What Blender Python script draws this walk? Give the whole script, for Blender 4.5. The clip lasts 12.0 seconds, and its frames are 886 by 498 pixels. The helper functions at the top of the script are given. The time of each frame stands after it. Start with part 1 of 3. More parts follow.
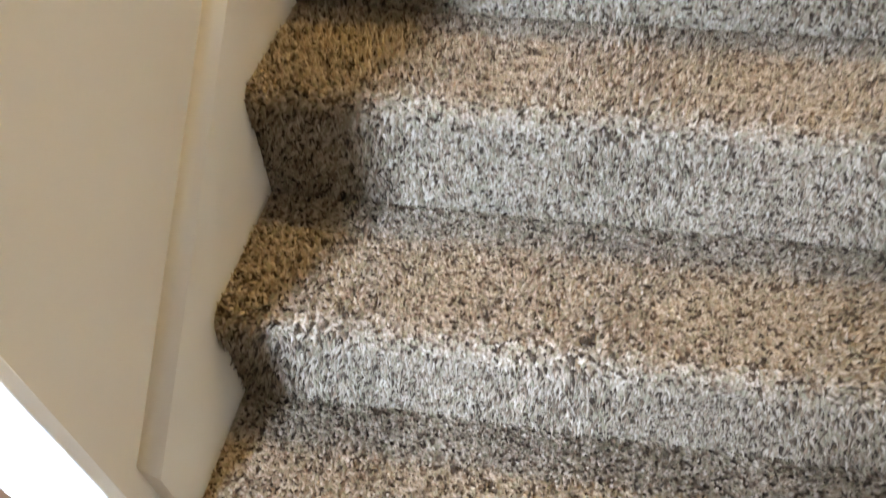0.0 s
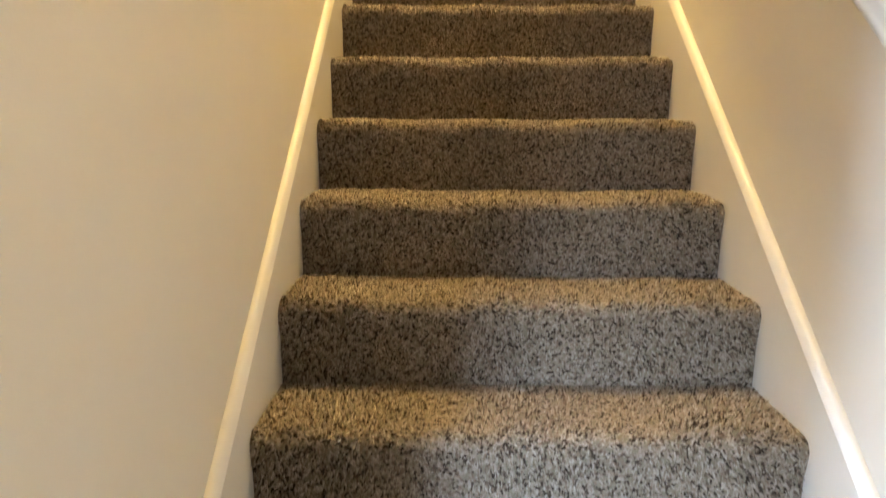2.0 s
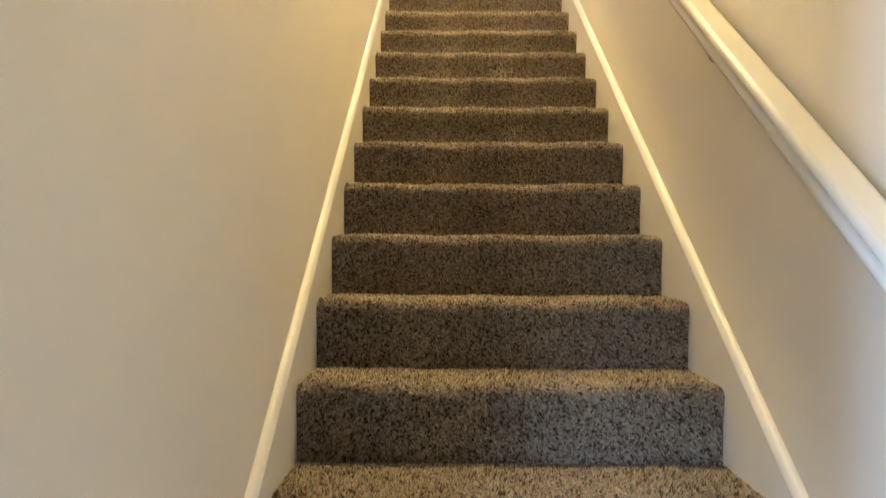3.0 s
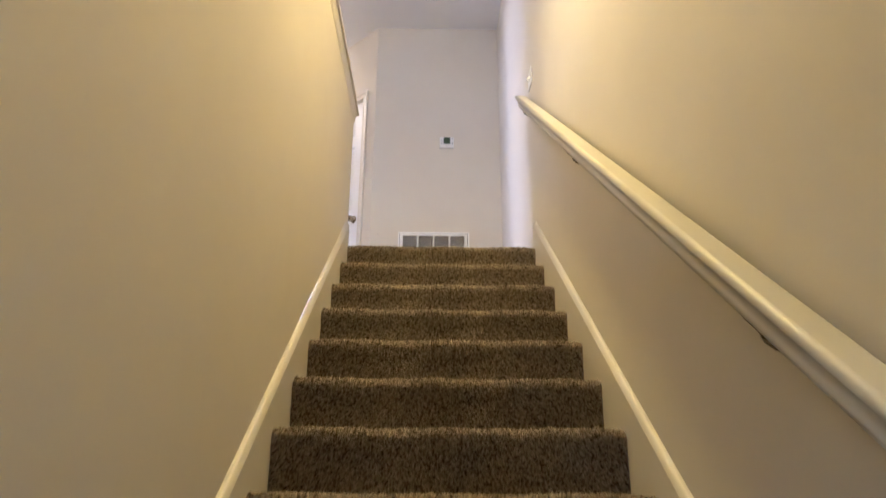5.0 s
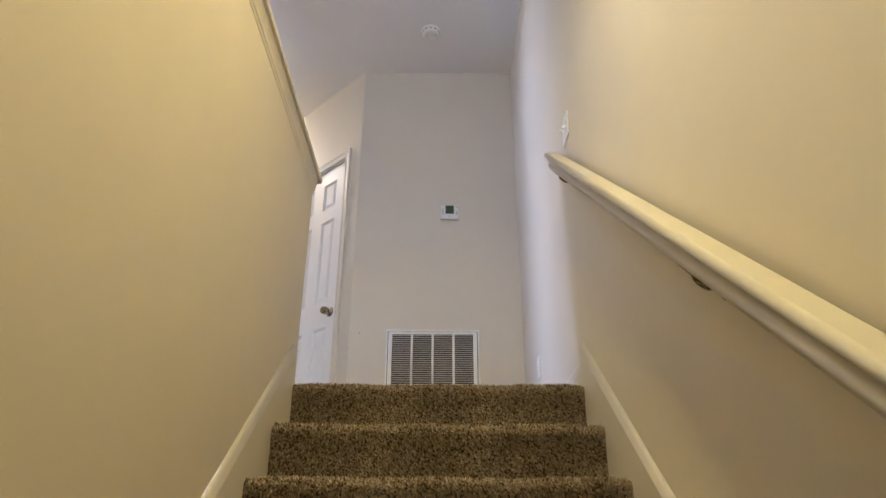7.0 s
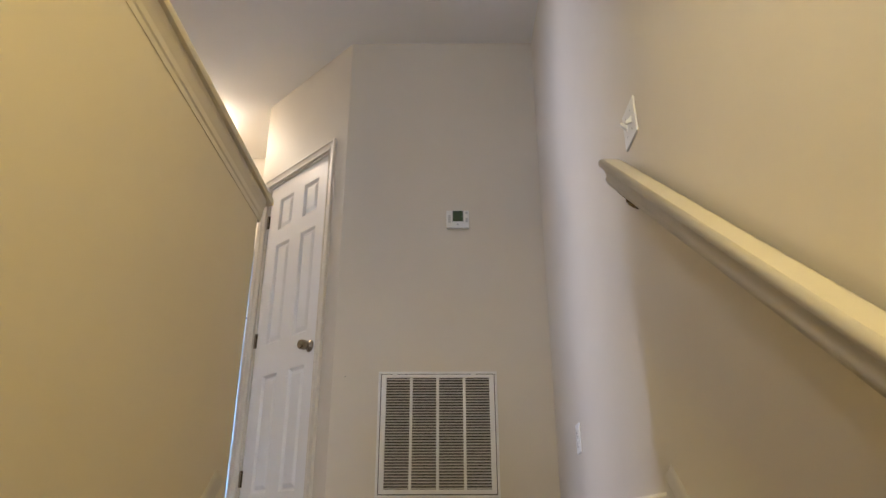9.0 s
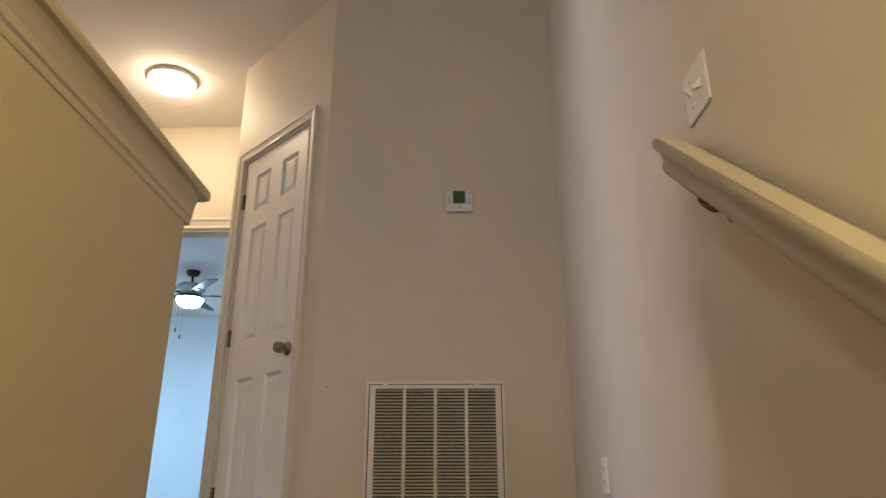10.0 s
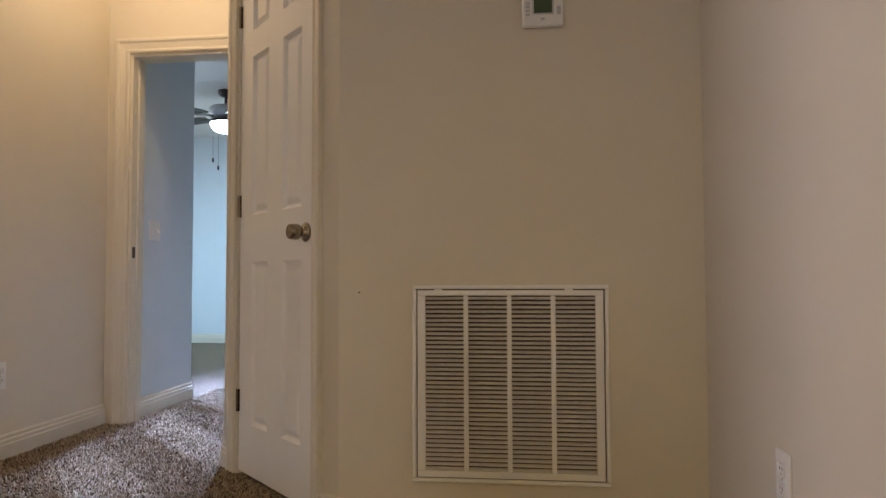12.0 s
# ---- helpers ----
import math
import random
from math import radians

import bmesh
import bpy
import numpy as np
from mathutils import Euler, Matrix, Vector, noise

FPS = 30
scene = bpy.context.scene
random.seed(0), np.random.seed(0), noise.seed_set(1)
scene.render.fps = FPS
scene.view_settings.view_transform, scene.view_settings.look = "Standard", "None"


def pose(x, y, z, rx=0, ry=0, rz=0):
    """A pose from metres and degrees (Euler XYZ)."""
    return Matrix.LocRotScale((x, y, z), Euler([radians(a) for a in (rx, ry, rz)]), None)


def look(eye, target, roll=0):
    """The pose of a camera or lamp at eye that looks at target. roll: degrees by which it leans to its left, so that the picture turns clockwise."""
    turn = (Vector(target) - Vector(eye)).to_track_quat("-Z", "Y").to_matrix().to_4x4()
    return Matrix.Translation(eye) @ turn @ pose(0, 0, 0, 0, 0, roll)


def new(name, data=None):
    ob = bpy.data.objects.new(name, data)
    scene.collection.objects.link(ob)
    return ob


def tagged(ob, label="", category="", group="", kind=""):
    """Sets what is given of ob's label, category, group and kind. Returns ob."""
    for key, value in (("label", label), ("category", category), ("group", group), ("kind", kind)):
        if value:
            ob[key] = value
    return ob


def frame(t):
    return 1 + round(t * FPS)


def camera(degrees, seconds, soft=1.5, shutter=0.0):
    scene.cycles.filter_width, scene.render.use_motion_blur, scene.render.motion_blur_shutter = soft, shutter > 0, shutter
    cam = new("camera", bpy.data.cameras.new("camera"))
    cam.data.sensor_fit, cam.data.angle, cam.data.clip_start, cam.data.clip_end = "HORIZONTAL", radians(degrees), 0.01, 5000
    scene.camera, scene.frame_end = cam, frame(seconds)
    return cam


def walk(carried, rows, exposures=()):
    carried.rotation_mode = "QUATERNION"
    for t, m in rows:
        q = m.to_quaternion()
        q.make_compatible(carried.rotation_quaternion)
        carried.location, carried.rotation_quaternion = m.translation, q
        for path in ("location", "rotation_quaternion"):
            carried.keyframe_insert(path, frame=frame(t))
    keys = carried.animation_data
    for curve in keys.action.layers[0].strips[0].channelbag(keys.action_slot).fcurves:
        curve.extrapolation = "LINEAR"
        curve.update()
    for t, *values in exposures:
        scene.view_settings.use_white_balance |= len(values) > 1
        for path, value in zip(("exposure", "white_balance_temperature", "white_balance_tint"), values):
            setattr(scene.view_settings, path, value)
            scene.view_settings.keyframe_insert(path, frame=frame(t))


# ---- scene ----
cam = camera(66.9, 12.0, soft=1.4, shutter=0.3)
PATH = [
    (0, (0.389, -4.065, -2.076), (0.178, -2.732, -3.552), -0.8),
    (0.5, (0.397, -4.046, -1.938), (0.150, -2.587, -3.284), -0.6),
    (1, (0.385, -4.044, -1.878), (0.140, -2.357, -2.925), -0.8),
    (1.5, (0.398, -4.034, -1.702), (0.272, -2.186, -2.456), -0.2),
    (2, (0.390, -4.018, -1.622), (0.355, -2.062, -2.036), 0.1),
    (2.5, (0.393, -4.017, -1.562), (0.364, -2.027, -1.756), 0.1),
    (3, (0.382, -4.018, -1.512), (0.360, -2.018, -1.517), 0.2),
    (3.2, (0.384, -4.008, -1.486), (0.354, -2.010, -1.420), 0.1),
    (4.8, (0.447, -3.621, -1.37), (0.489, -1.716, -0.764), 0.3),
    (5, (0.462, -3.455, -1.296), (0.501, -1.58, -0.601), 0.2),
    (5.5, (0.533, -3.118, -1.11), (0.575, -1.293, -0.294), 0.1),
    (6, (0.551, -2.838, -0.949), (0.586, -1.024, -0.109), 0.2),
    (6.5, (0.553, -2.588, -0.77), (0.578, -0.776, 0.076), 0.2),
    (7, (0.523, -2.357, -0.573), (0.537, -0.546, 0.274), 0.1),
    (7.2, (0.512, -2.29, -0.497), (0.525, -0.479, 0.351), 0.2),
    (8.8, (0.527, -1.72, -0.049), (0.515, 0.121, 0.733), 0.1),
    (9, (0.532, -1.628, 0.021), (0.524, 0.214, 0.798), -0.1),
    (9.5, (0.524, -1.407, 0.165), (0.513, 0.447, 0.916), -0.2),
    (10, (0.545, -1.191, 0.315), (0.531, 0.69, 0.995), -0.1),
    (10.5, (0.542, -0.959, 0.441), (0.507, 0.939, 1.071), -0.3),
    (11, (0.542, -0.735, 0.552), (0.462, 1.221, 0.962), -0.2),
    (11.5, (0.524, -0.513, 0.663), (0.352, 1.467, 0.895), -0.2),
    (12, (0.515, -0.341, 0.782), (0.296, 1.646, 0.865), -0.2),
]
EXPOSURES = [(0, 2.75, 7100, 21), (1.5, 2.9, 7200, 21), (2.5, 2.85, 6000, 19), (3.2, 2.48, 5750, 18), (5, 1.7, 5600, 20), (7.2, 1.2, 5450, 15), (9, 0.85, 6000, 14), (10.5, 0.3, 7300, 16), (12, 0.25, 7600, 18)]
walk(cam, [(t, look(eye, target, roll)) for t, eye, target, roll in PATH], EXPOSURES)

# ---- light ----
world = bpy.data.worlds.new("sky")
scene.world = world
world.use_nodes = True
sky = world.node_tree.nodes.new("ShaderNodeTexSky")
sky.sky_type, sky.sun_disc = "NISHITA", False
sky.sun_elevation, sky.sun_rotation = radians(40), radians(200)
world.node_tree.links.new(sky.outputs[0], world.node_tree.nodes["Background"].inputs[0])
world.node_tree.nodes["Background"].inputs[1].default_value = 0.1


def area_lamp(name, eye, target, sx, sy, watts, colour, spread=180):
    data = bpy.data.lights.new(name, "AREA")
    data.shape, data.size, data.size_y, data.energy, data.color = "RECTANGLE", sx, sy, watts, colour
    data.spread = math.radians(spread)
    ob = new(name, data)
    ob.matrix_world = look(eye, target)
    return ob


WARM = (1.0, 0.765, 0.27)
SOFT = (1.0, 0.81, 0.57)
DAY = (0.43, 0.67, 1.0)
area_lamp("entry_window_light", (-1.12, -6.56, -1.27), (0.2, -3.4, -2.9), 0.42, 1.4, 3.5, DAY, 27)
# unseen fill lamp, added to bring cool bounce to the stair foot walls
area_lamp("entry_side_fill_light", (-2.96, -6.1, -1.6), (1.06, -3.2, -1.9), 0.8, 1.2, 74, (0.50, 0.70, 1.0))
area_lamp("bedroom_window_light", (-1.90, 7.36, 1.35), (-1.15, 2.3, 0.0), 0.52, 1.5, 120, (0.36, 0.54, 1.0), 26)
area_lamp("bedroom_side_window_light", (-4.36, 5.6, 1.45), (-2.8, 6.7, 0.4), 1.5, 1.4, 32, (0.34, 0.67, 1.0), 100)
area_lamp("side_room_window_light", (-4.52, -0.3, 1.5), (-1.6, 0.05, 1.0), 0.85, 1.2, 84, (0.66, 0.72, 1.0))
area_lamp("hall_back_window_light", (-1.12, -3.93, 1.75), (0.2, 1.7, 1.2), 0.7, 1.1, 15, (0.86, 0.86, 1.0))


# ---- materials ----
def material(name, rough=0.5, metal=0.0):
    m = bpy.data.materials.new(name)
    m.use_nodes = True
    b = m.node_tree.nodes["Principled BSDF"]
    b.inputs["Roughness"].default_value, b.inputs["Metallic"].default_value = rough, metal
    return m, m.node_tree.nodes, m.node_tree.links, b


def mixed(nodes, links, factor, a, b):
    n = nodes.new("ShaderNodeMix")
    n.data_type = "RGBA"
    links.new(factor, n.inputs[0])
    for socket, v in ((n.inputs[6], a), (n.inputs[7], b)):
        if isinstance(v, tuple):
            socket.default_value = (*v, 1)
        else:
            links.new(v, socket)
    return n.outputs[2]


def noise_of(nodes, links, scale, detail=3, rough=0.6, stretch=(1, 1, 1)):
    co = nodes.new("ShaderNodeTexCoord")
    mp = nodes.new("ShaderNodeMapping")
    mp.inputs["Scale"].default_value = stretch
    n = nodes.new("ShaderNodeTexNoise")
    n.inputs["Scale"].default_value, n.inputs["Detail"].default_value, n.inputs["Roughness"].default_value = scale, detail, rough
    links.new(co.outputs["Object"], mp.inputs[0])
    links.new(mp.outputs[0], n.inputs[0])
    return n.outputs[0]


def ramp(nodes, links, factor, stops):
    n = nodes.new("ShaderNodeValToRGB")
    links.new(factor, n.inputs[0])
    while len(n.color_ramp.elements) < len(stops):
        n.color_ramp.elements.new(0.5)
    for e, (p, c) in zip(n.color_ramp.elements, stops):
        e.position, e.color = p, (*c, 1)
    return n.outputs[0]


def bump(nodes, links, b, height, strength, distance):
    n = nodes.new("ShaderNodeBump")
    n.inputs["Strength"].default_value, n.inputs["Distance"].default_value = strength, distance
    links.new(height, n.inputs["Height"])
    links.new(n.outputs[0], b.inputs["Normal"])


def painted(name, a, b_col, rough, fine=320, relief=0.12, blot=1.6):
    """Rolled or brushed paint: two near tones in broad patches, fine roller texture, uneven sheen."""
    m, nodes, links, b = material(name, rough)
    f = ramp(nodes, links, noise_of(nodes, links, blot, 4), [(0.3, (0, 0, 0)), (0.7, (1, 1, 1))])
    links.new(mixed(nodes, links, f, a, b_col), b.inputs["Base Color"])
    bump(nodes, links, b, noise_of(nodes, links, fine, 2), relief, 0.001)
    r = nodes.new("ShaderNodeMapRange")
    r.inputs[3].default_value, r.inputs[4].default_value = rough - 0.06, rough + 0.06
    links.new(noise_of(nodes, links, 9, 3), r.inputs[0])
    links.new(r.outputs[0], b.inputs["Roughness"])
    return m


def plain(name, colour, rough, metal=0.0, grain=60, spread=0.12):
    m, nodes, links, b = material(name, rough, metal)
    dark = tuple(c * (1 - spread) for c in colour)
    links.new(mixed(nodes, links, noise_of(nodes, links, grain, 3), dark, colour), b.inputs["Base Color"])
    return m


def glowing(name, colour, strength):
    m, nodes, links, b = material(name, 0.4)
    b.inputs["Base Color"].default_value = (0.8, 0.8, 0.8, 1)
    b.inputs["Emission Color"].default_value, b.inputs["Emission Strength"].default_value = (*colour, 1), strength
    return m


WALL = painted("wall_paint", (0.62, 0.560, 0.455), (0.65, 0.590, 0.480), 0.62, 260, 0.18)
CEIL = painted("ceiling_paint", (0.74, 0.72, 0.69), (0.77, 0.75, 0.72), 0.8, 180, 0.25)
# the blue cast of cool daylight is put into this wall colour
BEDWALL = painted("bedroom_paint_daylit", (0.60, 0.67, 0.71), (0.63, 0.70, 0.74), 0.6, 260, 0.15)
TRIM = painted("trim_paint", (0.64, 0.590, 0.490), (0.67, 0.620, 0.520), 0.45, 90, 0.05, 3)
RAILPAINT = painted("rail_enamel", (0.53, 0.485, 0.39), (0.56, 0.515, 0.415), 0.42, 60, 0.03, 4)
WHITE = painted("white_enamel", (0.76, 0.75, 0.72), (0.79, 0.78, 0.75), 0.36, 70, 0.05, 3)
PLASTIC = plain("white_plastic", (0.78, 0.77, 0.73), 0.35)
BUTTON = plain("grey_plastic", (0.50, 0.50, 0.48), 0.45)
DUSTY = painted("dusty_enamel", (0.52, 0.49, 0.44), (0.62, 0.59, 0.53), 0.5, 120, 0.1, 14)
# flat dark colour that stands for shade inside the duct and the slots
SHADOWGAP = plain("painted_shade", (0.09, 0.078, 0.068), 0.9)
BRUSHED = plain("brushed_steel", (0.62, 0.63, 0.64), 0.38, 0.85)
NICKEL = plain("satin_nickel", (0.34, 0.29, 0.22), 0.22, 1.0)
BRONZE = plain("dark_bronze", (0.07, 0.06, 0.055), 0.45, 0.6)
BLADE = plain("dark_walnut", (0.035, 0.025, 0.02), 0.5, 0, 14, 0.5)
LCD = plain("lcd_glass", (0.035, 0.066, 0.022), 0.55)
WOOD = plain("brown_floorboard", (0.16, 0.075, 0.035), 0.35, 0, 8, 0.5)
HALLGLOW = glowing("hall_diffuser", SOFT, 44)
STAIRGLOW = glowing("stair_diffuser", WARM, 400)
FANGLOW = glowing("fan_bowl", (0.45, 0.80, 1.0), 45)
DAYGLOW = glowing("daylight_pane", (0.7, 0.87, 1.0), 2)


def carpet_material(name, island):
    m, nodes, links, b = material(name, 0.95)
    b.inputs["Specular IOR Level"].default_value = 0.15
    if island:
        g = nodes.new("ShaderNodeNewGeometry")
        f = g.outputs["Random Per Island"]
    else:
        v = nodes.new("ShaderNodeTexVoronoi")
        v.inputs["Scale"].default_value = 170
        co = nodes.new("ShaderNodeTexCoord")
        links.new(co.outputs["Object"], v.inputs[0])
        s = nodes.new("ShaderNodeSeparateColor")
        links.new(v.outputs["Color"], s.inputs[0])
        f = s.outputs[0]
        bump(nodes, links, b, v.outputs["Distance"], 1.0, 0.006)
    c = ramp(nodes, links, f, [(0.0, (0.032, 0.022, 0.014)), (0.16, (0.075, 0.052, 0.033)), (0.28, (0.215, 0.150, 0.100)), (0.5, (0.215, 0.184, 0.120)), (0.72, (0.305, 0.238, 0.176)), (1.0, (0.39, 0.328, 0.250))])
    big = ramp(nodes, links, noise_of(nodes, links, 7, 3), [(0.3, (0.88, 0.88, 0.88)), (0.7, (1, 1, 1))])
    mul = nodes.new("ShaderNodeMix")
    mul.data_type, mul.blend_type = "RGBA", "MULTIPLY"
    mul.inputs[0].default_value = 1
    links.new(c, mul.inputs[6])
    links.new(big, mul.inputs[7])
    links.new(mul.outputs[2], b.inputs["Base Color"])
    return m


CARPET = carpet_material("carpet_backing", False)
PILE = carpet_material("carpet_pile", True)


# ---- builders ----
def part(name, bm, mat, parent=None, label="", smooth=False):
    bmesh.ops.recalc_face_normals(bm, faces=bm.faces)
    me = bpy.data.meshes.new(name)
    bm.to_mesh(me)
    bm.free()
    me.materials.append(mat)
    if smooth:
        me.polygons.foreach_set("use_smooth", [True] * len(me.polygons))
    ob = new(name, me)
    if parent is not None:
        ob.parent = parent
    if label:
        ob["label"] = label
    return ob


def thing(name, m, label, category, group="", kind=""):
    ob = new(name)
    ob.matrix_world = m
    return tagged(ob, label, category, group, kind)


def add_box(bm, x0, x1, y0, y1, z0, z1, bevel=0.0, segs=2):
    r = bmesh.ops.create_cube(bm, size=1, matrix=Matrix.Translation(((x0 + x1) / 2, (y0 + y1) / 2, (z0 + z1) / 2)) @ Matrix.Diagonal((x1 - x0, y1 - y0, z1 - z0, 1)))
    if bevel:
        edges = {e for v in r["verts"] for e in v.link_edges}
        bmesh.ops.bevel(bm, geom=list(edges), offset=bevel, segments=segs, profile=0.5, affect="EDGES")
    return bm


def box(*a, **k):
    return add_box(bmesh.new(), *a, **k)


def add_prism(bm, points, along):
    """A closed outline of 3D points pushed along a vector."""
    a = [bm.verts.new(p) for p in points]
    b = [bm.verts.new(Vector(p) + Vector(along)) for p in points]
    n = len(points)
    for i in range(n):
        bm.faces.new((a[i], a[(i + 1) % n], b[(i + 1) % n], b[i]))
    bm.faces.new(a)
    bm.faces.new(list(reversed(b)))
    return bm


def prism(points, along):
    return add_prism(bmesh.new(), points, along)


def add_lathe(bm, profile, m=Matrix(), n=32):
    """A profile of (radius, height) turned about z."""
    rings = []
    for r, h in profile:
        if r < 1e-5:
            rings.append([bm.verts.new(m @ Vector((0, 0, h)))])
        else:
            rings.append([bm.verts.new(m @ Vector((r * math.cos(2 * math.pi * i / n), r * math.sin(2 * math.pi * i / n), h))) for i in range(n)])
    for a, b in zip(rings, rings[1:]):
        for i in range(n):
            j = (i + 1) % n
            if len(a) == 1 and len(b) == 1:
                continue
            if len(a) == 1:
                bm.faces.new((a[0], b[i], b[j]))
            elif len(b) == 1:
                bm.faces.new((a[i], a[j], b[0]))
            else:
                bm.faces.new((a[i], a[j], b[j], b[i]))
    return bm


def lathe(profile, m=Matrix(), n=32):
    return add_lathe(bmesh.new(), profile, m, n)


def structure(name, bm, mat, label, category, smooth=False):
    return tagged(part(name, bm, mat, smooth=smooth), label, category, kind="structure")


# ---- plan ----
RISE, RUN, STEPS = 0.185, 0.24, 17
LOW = -RISE * STEPS
TOP = 2.80
XL, XR = -0.010, 1.062
BACK = -6.6
HALLX, FARY, VENTY = -1.70, 3.07, 1.695
CORNER = (-0.035, VENTY)
TURN2 = (-0.70, VENTY + 0.665)
SIDE0, SIDE1 = 0.0, 0.56
OPENX0, OPENX1, OPENZ = -1.573, -0.80, 2.005

# walls round the stair
structure("wall_right", box(XR, XR + 0.12, BACK, VENTY + 0.12, LOW - 0.2, TOP + 0.1), WALL, "tall cream painted stairwell wall with a handrail", "wall")
wl = box(-0.14, XL, -3.822, 0.115, LOW - 0.2, 0.86)
add_box(wl, -0.14, XL, -5.2, -3.822, LOW + 2.08, 0.86)
add_box(wl, -0.14, XL, BACK, -5.2, LOW - 0.2, 0.86)
structure("wall_left", wl, WALL, "cream painted stair wall ending in a capped half wall", "wall")
structure("wall_vent", box(CORNER[0], XR, VENTY, VENTY + 0.12, -0.3, TOP + 0.1), WALL, "cream painted landing wall with thermostat and grille", "wall")
ub = box(HALLX, XR, -4.12, -4.0, LOW + 2.75, 1.15)
add_box(ub, HALLX, XR, -4.12, -4.0, 2.35, TOP + 0.1)
add_box(ub, HALLX, -1.5, -4.12, -4.0, 1.15, 2.35)
add_box(ub, -0.74, XR, -4.12, -4.0, 1.15, 2.35)
structure("window_hall_back", box(-1.5, -0.74, -4.09, -4.08, 1.15, 2.35), DAYGLOW, "bright daylight window", "window")
structure("wall_upper_back", ub, WALL, "plain cream wall over the stair foot", "wall")
structure("wall_entry_back", box(-1.55, XR, BACK - 0.12, BACK, LOW - 0.2, LOW + 1.1), WALL, "plain cream entry wall under the window", "wall")
eb = box(-3.0, -1.5, BACK - 0.12, BACK, LOW - 0.2, 0)
add_box(eb, -0.75, XR + 0.12, BACK - 0.12, BACK, LOW + 1.1, 0)
add_box(eb, -1.5, -0.75, BACK - 0.12, BACK, LOW + 2.65, 0)
structure("wall_entry_front", eb, WALL, "plain cream entry wall round a window", "wall")
structure("wall_entry_side", box(-3.12, -3.0, BACK, -3.0, LOW - 0.2, 0), WALL, "plain cream entry side wall", "wall")
# added pane for the fill lamp; the wall behind it has no opening
structure("entry_side_glow_pane", box(-3.0, -2.985, -6.5, -5.7, LOW + 0.95, LOW + 2.15), DAYGLOW, "added glowing pane on the solid entry side wall", "window")
structure("wall_entry_inner", box(-3.0, -0.14, -3.2, -3.08, LOW - 0.2, 0), WALL, "plain cream entry inner wall", "wall")
hl = box(HALLX - 0.12, HALLX, -4.12, SIDE0, -0.3, TOP + 0.1)
add_box(hl, HALLX - 0.12, HALLX, SIDE1, FARY, -0.3, TOP + 0.1)
add_box(hl, HALLX - 0.12, HALLX, SIDE0, SIDE1, 2.05, TOP + 0.1)
structure("wall_hall_left", hl, WALL, "cream painted upstairs hall wall with an outlet", "wall")
# angled closet wall with its opening
dv = Vector((TURN2[0] - CORNER[0], TURN2[1] - CORNER[1], 0))
DLEN = dv.length
DYAW = math.degrees(math.atan2(-dv.y, -dv.x))
DOORM = pose(TURN2[0], TURN2[1], 0, 0, 0, DYAW)
D0, D1, DH = 0.118, 0.778, 2.105
aw = box(0, D0, 0, 0.12, -0.3, TOP + 0.1)
add_box(aw, D1, DLEN, 0, 0.12, -0.3, TOP + 0.1)
add_box(aw, D0, D1, 0, 0.12, DH, TOP + 0.1)
structure("wall_angled", aw, WALL, "angled cream wall with a narrow closet door", "wall").matrix_world = DOORM
structure("wall_closet_side", box(TURN2[0], TURN2[0] + 0.12, TURN2[1], FARY, -0.3, TOP + 0.1), WALL, "short cream hall wall beside the bedroom doorway", "wall")
fw = box(HALLX - 0.12, OPENX0, FARY, FARY + 0.12, -0.3, TOP + 0.1)
add_box(fw, OPENX1, TURN2[0] + 0.12, FARY, FARY + 0.12, -0.3, TOP + 0.1)
add_box(fw, OPENX0, OPENX1, FARY, FARY + 0.12, OPENZ, TOP + 0.1)
structure("wall_hall_end", fw, WALL, "cream hall end wall with a bedroom doorway", "wall")
structure("ceiling", box(HALLX - 0.12, XR + 0.12, -4.12, FARY + 0.12, TOP, TOP + 0.1), CEIL, "smooth off-white painted hall ceiling", "ceiling")
structure("ceiling_entry", box(-3.0, XR, BACK, -4.0, LOW + 2.75, LOW + 2.85), CEIL, "plain white entry ceiling", "ceiling")
structure("ceiling_entry_side", box(-3.0, -0.14, -4.0, -3.08, LOW + 2.75, LOW + 2.85), CEIL, "plain white entry ceiling over the side room", "ceiling")
structure("floor_entry", box(-3.0, XR, BACK, -3.0, LOW - 0.2, LOW), WOOD, "dark brown wood floor at the stair foot", "floor")

# side room off the hall, behind the walker
sr = box(-4.6, HALLX - 0.12, -1.6, -1.48, -0.3, 2.6)
add_box(sr, -4.6, HALLX - 0.12, 1.3, 1.42, -0.3, 2.6)
add_box(sr, -4.72, -4.6, -1.6, 1.42, -0.3, 0.85)
add_box(sr, -4.72, -4.6, -1.6, 1.42, 2.15, 2.6)
add_box(sr, -4.72, -4.6, -1.6, -0.75, 0.85, 2.15)
add_box(sr, -4.72, -4.6, 0.15, 1.42, 0.85, 2.15)
structure("wall_side_room", sr, WALL, "plain walls of a side room", "wall")
structure("ceiling_side_room", box(-4.72, HALLX - 0.12, -1.6, 1.42, 2.6, 2.7), CEIL, "plain side room ceiling", "ceiling")
structure("floor_side_room", box(-4.6, HALLX, -1.48, 1.3, -0.25, -0.003), CARPET, "flecked taupe side room carpet", "floor")
structure("window_side_room", box(-4.67, -4.66, -0.75, 0.15, 0.85, 2.15), DAYGLOW, "bright daylight window", "window")

